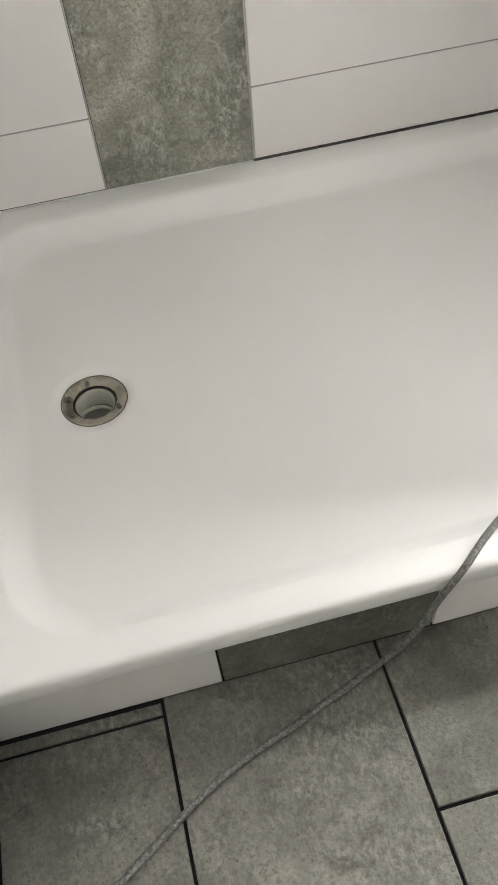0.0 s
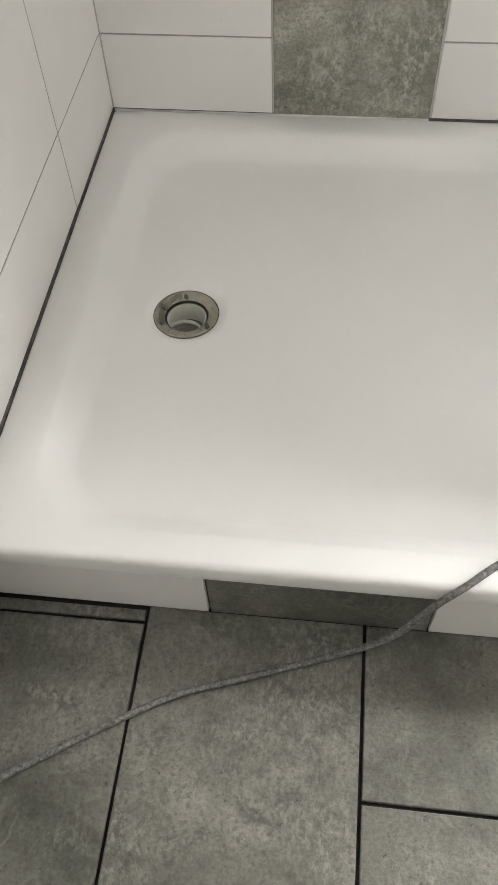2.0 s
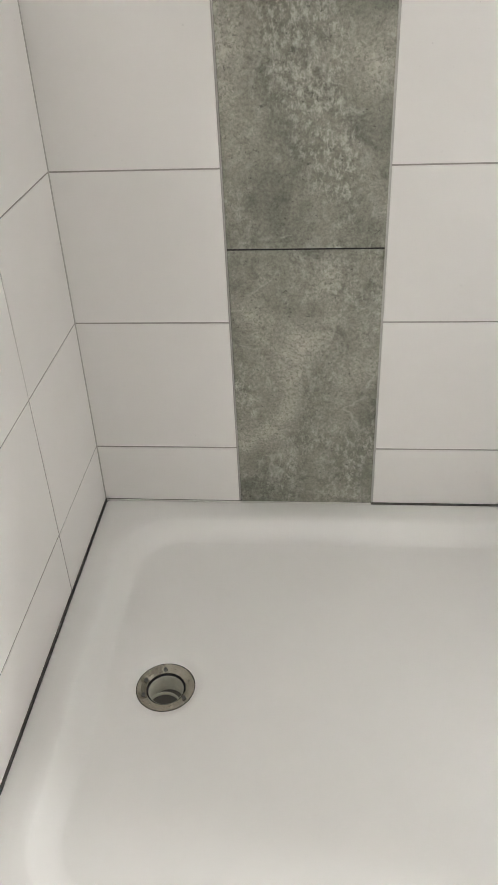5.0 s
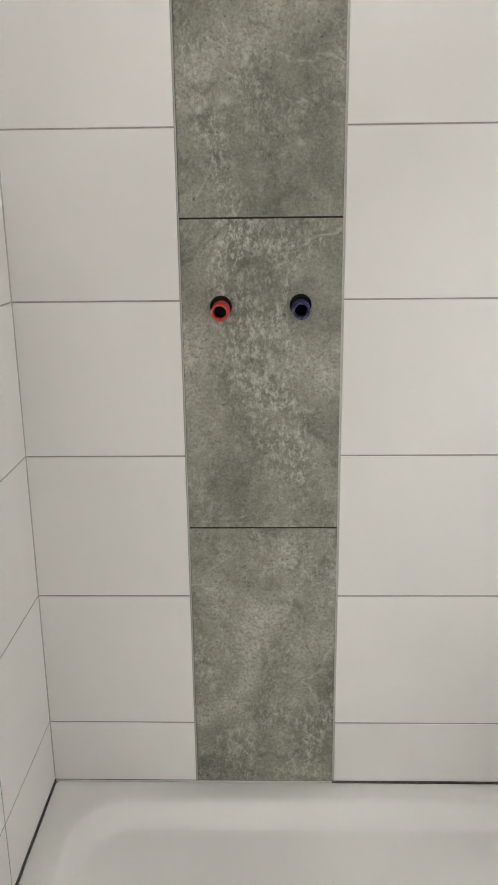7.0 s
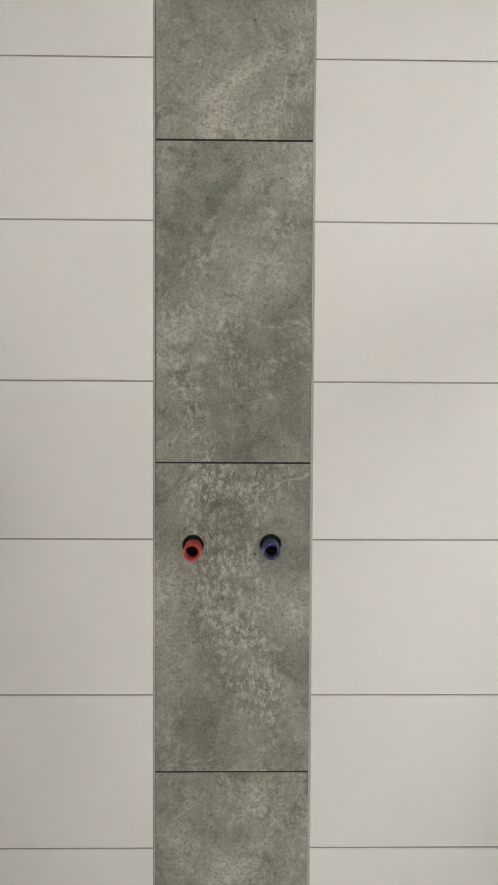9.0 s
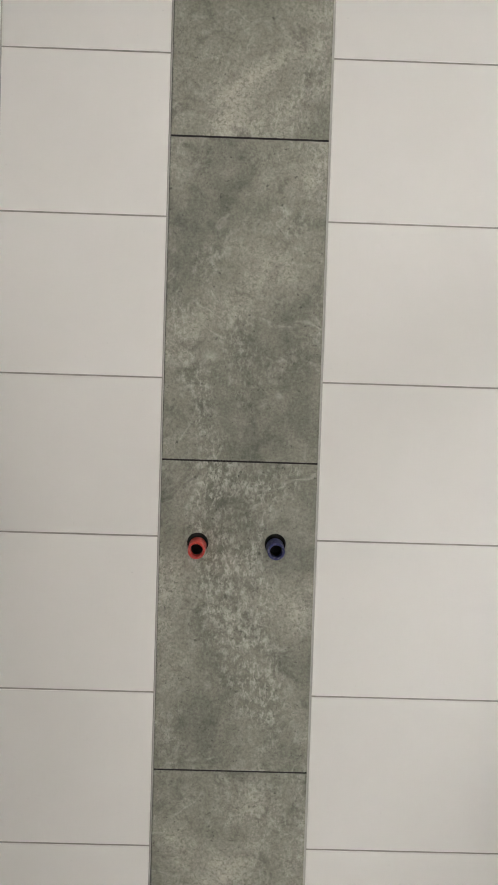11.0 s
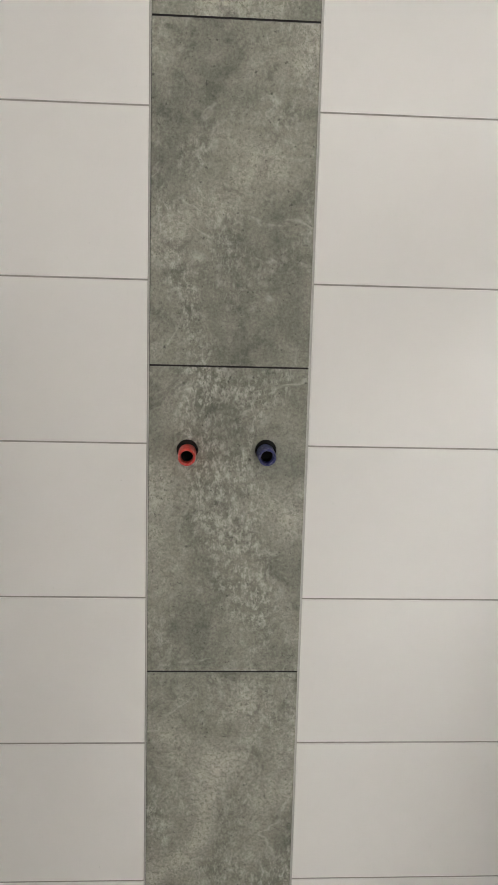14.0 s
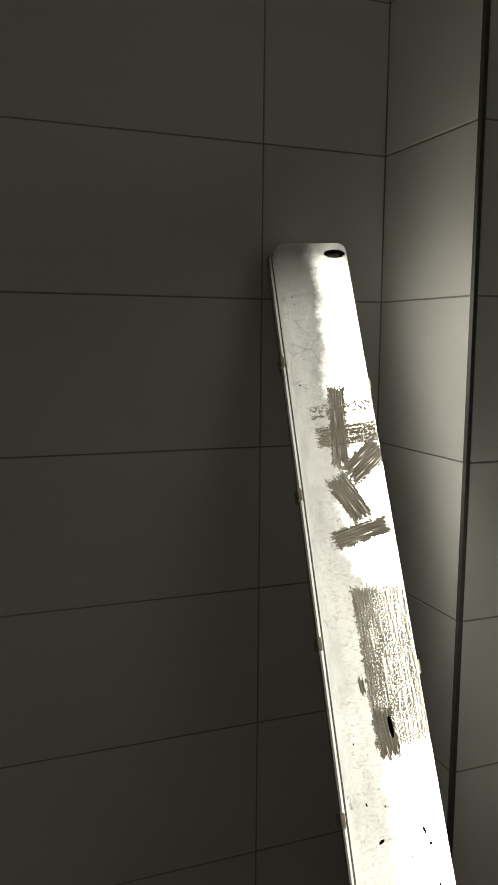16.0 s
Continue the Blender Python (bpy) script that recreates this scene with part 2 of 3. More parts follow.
    scrape = math_node(nt, "MULTIPLY", ramp(nt, noise_tex(nt, obj, 48, 7, 0.75, 0.4), [(0.62, grey(0.0)), (0.66, grey(1.0))]), 0.55)
    keep = math_node(nt, "MULTIPLY", keep, math_node(nt, "SUBTRACT", 1.0, scrape))
    cover = math_node(nt, "MULTIPLY", stain, 1.6, True)
    clean = math_node(nt, "MULTIPLY", math_node(nt, "MULTIPLY", glow, keep), math_node(nt, "SUBTRACT", 1.0, cover))
    seep = math_node(nt, "MULTIPLY", cover, math_node(nt, "ADD", 0.025, math_node(nt, "MULTIPLY", stain, -0.018)))
    nt.links.new(math_node(nt, "MULTIPLY", math_node(nt, "ADD", clean, seep), GLOW), bs.inputs["Emission Strength"])
    nt.links.new(mix_color(nt, stain, (1.0, 0.992, 0.965), (1.0, 0.88, 0.70)), bs.inputs["Emission Color"])
    nt.links.new(mix_color(nt, stain, (0.74, 0.75, 0.73), (0.34, 0.30, 0.24)), bs.inputs["Base Color"])
    bs.inputs["Roughness"].default_value = 0.45
    bump(nt, bs, math_node(nt, "ADD", math_node(nt, "MULTIPLY", noise_tex(nt, obj, 140, 4), 0.4), stain), 0.4, 0.002)
    return m


M_WHITE = white_tile()
M_GREY = concrete_tile("concrete_look_tile", 0.28, 1.03)
# same tile as the stripe, rougher, with the shade low down put into its colour
M_GREY_SHADED = concrete_tile("concrete_look_tile_shaded", 0.55, 0.54)
M_EDGE = plain("pale_edge_grout", (0.46, 0.445, 0.42), 0.85, 0, 0.1, 90)
M_GROUT = plain("light_grout", (0.33, 0.318, 0.30), 0.9, 0, 0.15, 120)
M_DARKJOINT = plain("open_joint_bed", (0.014, 0.0135, 0.013), 0.95, 0, 0.2, 80)
# for the unseen room surfaces; tone sets how much light they bounce
M_BOUNCE = plain("plaster", (0.42, 0.41, 0.395), 0.9, 0, 0.06, 6, 0.2)
M_ENAMEL = enamel()
M_STEEL = plain("brushed_steel", (0.40, 0.38, 0.32), 0.24, 1.0, 0.1, 60)
M_TRIM = plain("dark_corner_profile", (0.10, 0.10, 0.096), 0.45, 0.3, 0.15, 60, 0.0)
M_CUP = plain("grey_plastic_trap", (0.44, 0.435, 0.37), 0.45, 0, 0.12, 50)
M_TRAPDARK = plain("dark_trap_inside", (0.08, 0.078, 0.066), 0.4, 0, 0.2, 40)
M_RED = dusty("dusty_red_plastic", (0.47, 0.036, 0.028), (0.56, 0.24, 0.20))
M_BLUE = dusty("dusty_blue_plastic", (0.026, 0.030, 0.125), (0.26, 0.27, 0.37))
M_HOLE = plain("dark_hole", (0.012, 0.012, 0.012), 0.9, 0, 0.1, 20, 0)
M_CABLE = cable_skin()
M_GLOW = diffuser_glow()
M_HOUSING = plain("grey_abs_housing", (0.30, 0.30, 0.29), 0.55, 0, 0.15, 40)
M_CLIP = plain("yellowed_clip_plastic", (0.40, 0.36, 0.27), 0.5, 0, 0.15, 60)
M_SEAL = plain("dark_joint_seal", (0.115, 0.11, 0.105), 0.7, 0, 0.35, 60)
M_SILICONE = plain("white_silicone", (0.70, 0.69, 0.66), 0.4, 0, 0.06, 40)


# ---- mesh helpers ----
def part(name, bm, mat, parent=None, label="", smooth=False):
    me = bpy.data.meshes.new(name)
    bm.to_mesh(me)
    bm.free()
    me.materials.append(mat)
    if smooth:
        for p in me.polygons:
            p.use_smooth = True
    ob = new(name, me)
    if parent is not None:
        ob.parent = parent
    if label:
        ob["label"] = label
    return ob


def box(bm, lo, hi):
    vs = [bm.verts.new((x, y, z)) for x in (lo[0], hi[0]) for y in (lo[1], hi[1]) for z in (lo[2], hi[2])]
    for f in ((0, 1, 3, 2), (4, 6, 7, 5), (0, 4, 5, 1), (2, 3, 7, 6), (0, 2, 6, 4), (1, 5, 7, 3)):
        bm.faces.new([vs[k] for k in f])
    return vs


def boxes(*spans):
    bm = bmesh.new()
    for lo, hi in spans:
        box(bm, lo, hi)
    bmesh.ops.recalc_face_normals(bm, faces=bm.faces)
    return bm


def bevelled(bm, width, segments=2):
    bmesh.ops.bevel(bm, geom=list(bm.edges), offset=width, segments=segments, affect="EDGES", profile=0.6)
    return bm


def revolve(profile, n=48, axis="z"):
    """Turns (radius, height) pairs about the axis."""
    bm = bmesh.new()
    rings = []
    for r, h in profile:
        ring = []
        for k in range(n):
            a = 2 * math.pi * k / n
            p = (r * math.cos(a), r * math.sin(a), h)
            ring.append(bm.verts.new(p if axis == "z" else (p[0], -p[2], p[1])))
        rings.append(ring)
    for a, b in zip(rings, rings[1:]):
        for k in range(n):
            bm.faces.new((a[k], a[(k + 1) % n], b[(k + 1) % n], b[k]))
    return bm, rings


TILE_MESHES = {}


def tile_mesh(w, h, mat, depth, edge):
    """A tile lying in x, y with its face at z = 0 and softened edges."""
    key = (round(w, 4), round(h, 4), mat.name, depth, edge)
    if key not in TILE_MESHES:
        bm = bmesh.new()
        rings = []
        for inset, z in ((0, -depth), (0, -edge), (edge * 0.35, -edge * 0.3), (edge, 0)):
            rings.append([bm.verts.new((x, y, z)) for x, y in ((inset, inset), (w - inset, inset), (w - inset, h - inset), (inset, h - inset))])
        for a, b in zip(rings, rings[1:]):
            for k in range(4):
                bm.faces.new((a[k], a[(k + 1) % 4], b[(k + 1) % 4], b[k]))
        bm.faces.new(rings[-1])
        me = bpy.data.meshes.new("tile")
        bm.to_mesh(me)
        bm.free()
        me.materials.append(mat)
        TILE_MESHES[key] = me
    return TILE_MESHES[key]


def lay(parent, m, w, h, mat, depth=0.007, edge=0.0012):
    ob = new("tile", tile_mesh(w, h, mat, depth, edge))
    ob.parent = parent
    ob.matrix_basis = m
    return ob


def facing(o, right, up):
    """Pose of a tile whose lower left corner is o, with these right and up ways."""
    r, u = Vector(right), Vector(up)
    m = Matrix((r, u, r.cross(u))).transposed().to_4x4()
    m.translation = o
    return m


def rows_of(z0, z1, first, pitch):
    cuts = [z0] + [first + pitch * k for k in range(40) if z0 + 0.03 < first + pitch * k < z1 - 0.03] + [z1]
    return list(zip(cuts, cuts[1:]))


G = 0.003            # joint
wobble = random.Random(7)


def tiled(parent, origin, right, spans, z0, z1, mat, first=ROW0, pitch=ROW, joint=G, skip=(), cuts_at=()):
    up = Vector((0, 0, 1))
    for a, b in spans:
        bands = list(zip((z0, *cuts_at), (*cuts_at, z1))) if cuts_at else rows_of(z0, z1, first, pitch)
        for n, (lo, hi) in enumerate(bands):
            if (a, n) in skip:
                continue
            ga, gl = (joint / 2 if a > 1e-6 else 0.0008), (joint / 2 if n else 0.0)
            o = Vector(origin) + Vector(right) * (a + ga) + up * (lo + gl)
            m = facing(o, right, up)
            lean = Matrix.Rotation(wobble.uniform(-0.0012, 0.0012), 4, "X") @ Matrix.Rotation(wobble.uniform(-0.0012, 0.0012), 4, "Y")
            lay(parent, m @ lean, b - a - ga - joint / 2, hi - lo - gl - joint / 2, mat)


# ---- the setting ----
wall_back = tagged(part("wall_back", boxes(((-0.12, 0.009, 0), (W + 0.05, 0.14, CEIL))), M_DARKJOINT),
                   "white tiled shower wall with a grey tile stripe", "wall", kind="structure")
part("grout", boxes(((0.0, FACE, RIM + 0.0025), (S0 + 0.001, 0.009, CEIL)), ((S1 - 0.001, FACE, RIM + 0.0025), (W, 0.009, CEIL))), M_GROUT, wall_back)
for g0, g1 in ((S0 - 0.0012, S0 + 0.0010), (S1 - 0.0016, S1 + 0.0022)):
    part("edge_grout", boxes(((g0, 0.0005, RIM + 0.0025), (g1, 0.008, CEIL))), M_EDGE, wall_back)
wall_left = tagged(part("wall_left", boxes(((-0.14, BACK, 0), (-0.009, 0.009, CEIL))), M_DARKJOINT),
                   "white tiled side wall of the shower", "wall", kind="structure")
part("grout", boxes(((-0.009, SKIRT - 0.6, RIM + 0.0025), (-FACE, 0.009, CEIL))), M_GROUT, wall_left)
part("plaster", boxes(((-0.009, BACK, 0), (0.0, SKIRT - 0.602, CEIL))), M_BOUNCE, wall_left)
part("corner_grout", bevelled(boxes(((-0.003, -0.0022, RIM + 0.003), (0.0018, 0.004, CEIL))), 0.0007, 1), M_EDGE, wall_left)
wall_pillar = tagged(part("wall_pillar", boxes(((W + 0.009, -RET + 0.009, 0), (EAST, 0.14, CEIL))), M_DARKJOINT),
                     "white tiled pillar beside the shower with a dark corner profile", "wall", kind="structure")
part("grout", boxes(((W + FACE, -RET + 0.009, RIM + 0.0025), (W + 0.009, 0.009, CEIL)),
                    ((W + 0.0085, -RET + FACE, 0), (EAST, -RET + 0.009, CEIL))), M_GROUT, wall_pillar)
# unseen walls and ceiling, added to close the room and return bounced light
wall_right = tagged(part("wall_right", boxes(((EAST, BACK, 0), (EAST + 0.12, 0.14, CEIL))), M_BOUNCE),
                    "unseen plaster wall added to bounce light", "wall", kind="structure")
wall_behind = tagged(part("wall_behind", boxes(((-0.14, BACK - 0.12, 0), (EAST + 0.12, BACK, CEIL))), M_BOUNCE),
                     "unseen plaster wall added to bounce light", "wall", kind="structure")
ceiling = tagged(part("ceiling", boxes(((-0.14, BACK - 0.12, CEIL), (EAST + 0.12, 0.14, CEIL + 0.12))), M_BOUNCE),
                 "unseen plaster ceiling added to bounce light", "ceiling", kind="structure")
floor = tagged(part("floor", boxes(((-0.14, BACK - 0.12, -0.15), (EAST + 0.12, 0.14, -0.006))), M_DARKJOINT),
               "grey concrete-look floor tiles with open dark joints", "floor", kind="structure")
plinth = tagged(part("plinth", boxes(((0.0, SKIRT + 0.009, -0.006), (W, SKIRT + 0.07, 0.112))), M_DARKJOINT),
                "low tiled front under the shower tray", "plinth", kind="structure")
part("corner_profile", bevelled(boxes(((W - 0.0004, -RET - 0.001, 0.0), (W + 0.0075, -RET + 0.010, CEIL))), 0.0008), M_TRIM, wall_pillar, "dark metal edge profile")
tagged(part("trim", bevelled(boxes(((0.0025, -0.002, RIM - 0.003), (S1 - 0.002, 0.0005, RIM + 0.0016))), 0.0006), M_SILICONE),
       "white silicone joint between tray and wall", "joint", kind="structure")


for lo, hi in (((-0.004, TRAY_FRONT, RIM - 0.012), (0.0021, 0.0, RIM - 0.0003)),
               ((S1 - 0.002, -0.0014, RIM - 0.012), (W, 0.004, RIM + 0.0008))):
    tagged(part("joint_seal", boxes((lo, hi)), M_SEAL), "dark grey joint between tray and tiles", "joint", kind="structure")


# ---- shower tray: rounded rings from the outer edge down to the waste hole ----
TX0, TX1, TY0, TY1 = 0.0018, 1.491, -0.972, -0.0012
DRAIN = Vector((0.2185, -0.4935, 0.0))


def ring_points(x0, x1, y0, y1, r, per=14):
    pts = []
    for cx, cy, a0 in ((x1 - r, y1 - r, 0), (x0 + r, y1 - r, 90), (x0 + r, y0 + r, 180), (x1 - r, y0 + r, 270)):
        for k in range(per + 1):
            a = radians(a0 + 90 * k / per)
            pts.append((cx + r * math.cos(a), cy + r * math.sin(a)))
    # even out the long sides
    out = []
    for k, p in enumerate(pts):
        q = pts[(k + 1) % len(pts)]
        out.append(p)
        if (k + 1) % (per + 1) == 0:
            out += [(p[0] + (q[0] - p[0]) * s / 10, p[1] + (q[1] - p[1]) * s / 10) for s in range(1, 10)]
    return out


def shower_tray():
    tray = new("shower_tray")
    bm = bmesh.new()

    def inset(f, b, l, r_, rad):
        """Ring inset from front, back, left and right."""
        return ring_points(TX0 + l, TX1 - r_, TY0 + f, TY1 - b, rad)

    levels = [(inset(0.012, 0.001, 0.001, 0.001, 0.006), 0.113), (inset(0.003, 0, 0, 0, 0.008), 0.116), (inset(0, 0, 0, 0, 0.008), 0.122),
              (inset(0, 0, 0, 0, 0.008), 0.146), (inset(0.0015, 0.001, 0.001, 0.001, 0.008), 0.1505),
              (inset(0.005, 0.002, 0.002, 0.002, 0.008), 0.1538), (inset(0.010, 0.004, 0.004, 0.004, 0.010), RIM),
              (inset(0.030, 0.046, 0.046, 0.046, 0.120), RIM - 0.0005)]
    # the rim falls in a soft double curve to the basin
    for k in range(1, 12):
        s = k / 11
        e = 0.047 + 0.050 * s
        drop = (RIM - 0.0005) - 0.040 * (s ** 1.5 * (2.2 - 1.2 * s))
        levels.append((inset(e - 0.005, e + 0.006, e + 0.010, e + 0.010, 0.122 - 0.022 * s), drop))
    base, z0 = levels[-1]
    n = len(base)
    rim_r = 0.0720
    circle = []
    start = [math.atan2(p[1] - DRAIN.y, p[0] - DRAIN.x) for p in base]
    for a in start:
        circle.append((DRAIN.x + rim_r * math.cos(a), DRAIN.y + rim_r * math.sin(a)))
    for k in range(1, 13):
        s = k / 12
        g = s ** 0.9
        levels.append(([(p[0] + (q[0] - p[0]) * g, p[1] + (q[1] - p[1]) * g) for p, q in zip(base, circle)], z0 - 0.004 * g))
    zc = z0 - 0.004
    for r, dz in ((0.0690, -0.0009), (0.0640, -0.0034), (0.0595, -0.0056), (0.0560, -0.0063), (0.0545, -0.0068), (0.0542, -0.014)):
        levels.append(([(DRAIN.x + r * math.cos(a), DRAIN.y + r * math.sin(a)) for a in start], zc + dz))
    rings = [[bm.verts.new((x, y, z)) for x, y in pts] for pts, z in levels]
    for a, b in zip(rings, rings[1:]):
        for k in range(n):
            bm.faces.new((a[k], a[(k + 1) % n], b[(k + 1) % n], b[k]))
    bmesh.ops.recalc_face_normals(bm, faces=bm.faces)
    part("basin", bm, M_ENAMEL, tray, smooth=True)
    # waste fitting
    zf = zc - 0.0062
    bm, rings = revolve([(0.0536, -0.006), (0.0536, 0.0005), (0.0520, 0.0014), (0.046, -0.0002), (0.0375, -0.0032), (0.0362, -0.0042), (0.0360, -0.0090), (0.0362, -0.03)], 40)
    for k, ring in enumerate(rings):
        for n_, v in enumerate(ring):
            if 2 <= k <= 4:
                v.co.z += 0.0011 * math.sin(n_ * 0.98 + 0.6 * math.sin(n_ * 0.41)) * (0.4 if k == 2 else 1.0)
    flange = part("waste_flange", bm, M_STEEL, tray, "dull steel waste ring with dark screws")
    flange.location = (DRAIN.x, DRAIN.y, zf)
    for k, a in enumerate((100, 205, 330, 158)):
        b, _ = revolve([(0.0, 0.0032), (0.0030, 0.0030), (0.0036, 0.0018), (0.0036, -0.003)], 14)
        s = part("screw", b, M_TRIM, flange, smooth=True)
        s.location = (0.0425 * math.cos(radians(a)), 0.0425 * math.sin(radians(a)), -0.0012)
    for a in (18, 75, 135, 232, 285):
        b = bevelled(boxes(((-0.0035, -0.006, -0.004), (0.0035, 0.006, 0.0006))), 0.0006, 1)
        s = part("lug", b, M_STEEL, flange)
        s.matrix_basis = pose(0.0455 * math.cos(radians(a)), 0.0455 * math.sin(radians(a)), -0.0006, 0, 0, a)
    # black ring painted in for the shade in the gap round the cup
    bm, _ = revolve([(0.0330, -0.0075), (0.0366, -0.0065)], 40)
    gap = part("gap_ring", bm, M_HOLE, tray, "black ring in place of the shaded gap round the trap")
    gap.location = (DRAIN.x, DRAIN.y, zf)
    bm, _ = revolve([(0.0335, -0.034), (0.0335, -0.007), (0.0332, -0.0055), (0.0315, -0.0055), (0.0305, -0.008), (0.030, -0.045), (0.0, -0.046)], 48)
    cup = part("trap_cup", bm, M_CUP, tray, "grey plastic trap insert", smooth=True)
    cup.location = (DRAIN.x, DRAIN.y, zf - 0.003)
    # thin black ring stands for the shaded slit between flange and tray
    bm, _ = revolve([(0.0533, -0.0010), (0.0549, -0.0006)], 64)
    rim_gap_ring = part("rim_gap_ring", bm, M_HOLE, tray, "black ring in place of the shaded gap round the flange")
    rim_gap_ring.location = (DRAIN.x, DRAIN.y, zf + 0.001)
    bm, _ = revolve([(0.0, -0.0400), (0.0298, -0.0400)], 40)
    part("trap_floor", bm, M_TRAPDARK, cup)
    # bowed inner wall across the cup
    bm = bmesh.new()
    cols = []
    for k in range(17):
        a = radians(20 + 140 * k / 16)
        x, y = 0.0305 * math.cos(a), -0.029 + 0.030 * math.sin(a)
        cols.append([bm.verts.new((x * s, y - d, z)) for s, d, z in ((1, 0, -0.044), (1, 0, -0.011), (1, 0.0024, -0.011), (1, 0.0024, -0.044))])
    for a, b in zip(cols, cols[1:]):
        for k in range(3):
            bm.faces.new((a[k], a[k + 1], b[k + 1], b[k]))
    bmesh.ops.recalc_face_normals(bm, faces=bm.faces)
    part("baffle", bm, M_CUP, cup, smooth=False)
    # flat dark sheet before the baffle, standing in for the shaded depth
    bm = bmesh.new()
    pairs = []
    for k in range(17):
        a = radians(20 + 140 * k / 16)
        pairs.append((bm.verts.new((0.0300 * math.cos(a), -0.0312 + 0.030 * math.sin(a), -0.017)), bm.verts.new((0.0300 * math.cos(a), -0.0300 * math.sin(a), -0.019))))
    for (a, b), (c, d) in zip(pairs, pairs[1:]):
        bm.faces.new((a, b, d, c))
    part("trap_shade", bm, M_TRAPDARK, cup, "dark sheet in front of the baffle for the shaded trap depth")
    return tagged(tray, "white enamelled shower tray with an open steel waste", "shower tray")


shower_tray()


# ---- pipe stubs in the stripe ----
PIPES = ((0.392, 1.1930, M_RED, "red"), (0.5405, 1.1950, M_BLUE, "blue"))


def pipe_stub(x, z, mat, colour):
    bm, _ = revolve([(0.0172, -0.009), (0.0168, 0.012), (0.0163, 0.016), (0.0162, 0.0425), (0.0155, 0.0440), (0.0130, 0.0440), (0.0121, 0.0425), (0.0116, 0.004), (0.0, 0.003)], 32, "y")
    stub = part("pipe_plug", bm, mat, smooth=True)
    stub.location = (x, 0, z)
    b, _ = revolve([(0.0, 0.0045), (0.0113, 0.005), (0.0114, 0.020)], 24, "y")
    part("bore", b, M_HOLE, stub, "dark inside")
    return tagged(stub, f"dusty {colour} plastic plug in a wall pipe hole", "pipe plug", "pipe plugs in the stripe")


for spec in PIPES:
    pipe_stub(*spec)


# ---- luminaire leaning in the corner ----
def batten_luminaire():
    lamp = new("batten_luminaire")
    L, HW = 1.665, 0.0760
    up = Vector((0.06646, 0.47798, 0.87585)).normalized()
    out = Vector((0.0, -0.87779, 0.47904)).normalized()
    side = up.cross(out)
    m = Matrix((side, up, out)).transposed().to_4x4()
    m.translation = Vector((1.271, -0.095, 1.617)) + side * 0.0085
    lamp.matrix_basis = m @ Matrix.Rotation(radians(-11), 4, "Y")

    def shell(sections, rad, per=6):
        """Closed skin through rounded rectangles (half width, end inset, height)."""
        bm = bmesh.new()
        rings = []
        for hw, e, z, r in sections:
            pts = []
            for cx, cy, a0 in ((hw - r, 0.007 - e - r, 0), (-hw + r, 0.007 - e - r, 90), (-hw + r, -L + e + r, 180), (hw - r, -L + e + r, 270)):
                for k in range(per + 1):
                    a = radians(a0 + 90 * k / per)
                    pts.append((cx + r * math.cos(a), cy + r * math.sin(a)))
            rings.append([bm.verts.new((x, y, z)) for x, y in pts])
        n = len(rings[0])
        for a, b in zip(rings, rings[1:]):
            for k in range(n):
                bm.faces.new((a[k], a[(k + 1) % n], b[(k + 1) % n], b[k]))
        bm.faces.new(rings[-1])
        bm.faces.new(rings[0])
        bmesh.ops.recalc_face_normals(bm, faces=bm.faces)
        return bm

    part("diffuser", shell([(HW, 0.0, -0.040, 0.018), (HW, 0.0, -0.0325, 0.018), (HW - 0.004, 0.004, -0.0315, 0.018), (HW - 0.006, 0.005, -0.008, 0.017),
                            (HW - 0.0085, 0.006, -0.0025, 0.016), (HW - 0.012, 0.010, -0.0005, 0.016), (HW - 0.017, 0.016, 0.0, 0.015)], 0.016),
         M_GLOW, lamp, "glowing white acrylic cover smeared with dried mortar")
    part("housing", shell([(HW - 0.022, 0.020, -0.100, 0.012), (HW - 0.018, 0.014, -0.094, 0.014), (HW - 0.004, 0.004, -0.056, 0.018),
                           (HW + 0.003, -0.003, -0.053, 0.019), (HW + 0.003, -0.003, -0.041, 0.019), (HW - 0.004, 0.004, -0.0405, 0.018)], 0.016),
         M_HOUSING, lamp, "grey plastic housing")
    part("rim_groove", shell([(HW - 0.0015, 0.0015, -0.0322, 0.018), (HW - 0.0022, 0.002, -0.0302, 0.018), (HW - 0.0048, 0.0048, -0.0302, 0.018)], 0.016),
         M_HOUSING, lamp, "grey groove round the cover")
    for sx in (-1, 1):
        for v in ((0.236, 0.492, 0.745, 1.005, 1.27, 1.5) if sx < 0 else (0.236, 0.745, 1.27)):
            vv = v if sx < 0 else v + 0.05
            b = boxes(((-0.004, -0.011, -0.058), (0.004, 0.011, -0.030)), ((-0.006, -0.007, -0.050), (0.001, 0.007, -0.040)))
            c = part("clip", bevelled(b, 0.0015, 1), M_CLIP, lamp)
            c.matrix_basis = pose(sx * (HW + 0.003), -vv, 0, 0, 0 if sx < 0 else 0, 0 if sx < 0 else 180)
    # slot near the top end, with a raised broken lip
    bm, _ = revolve([(0.0, -0.001), (0.0105, -0.001), (0.0112, 0.0006), (0.0098, 0.0010), (0.0, 0.0009)], 28)
    s = part("slot", bm, M_HOLE, lamp, "dark oval slot")
    s.matrix_basis = pose(0.043, -0.025, 0.0) @ Matrix.Diagonal((1.9, 0.85, 1, 1))
    bm = boxes(((-0.012, -0.006, -0.004), (0.012, 0.0005, 0.001)))
    bmesh.ops.bevel(bm, geom=list(bm.edges), offset=0.001, segments=1, affect="EDGES")
    bm2 = part("slot_tongue", bm, M_HOUSING, lamp)
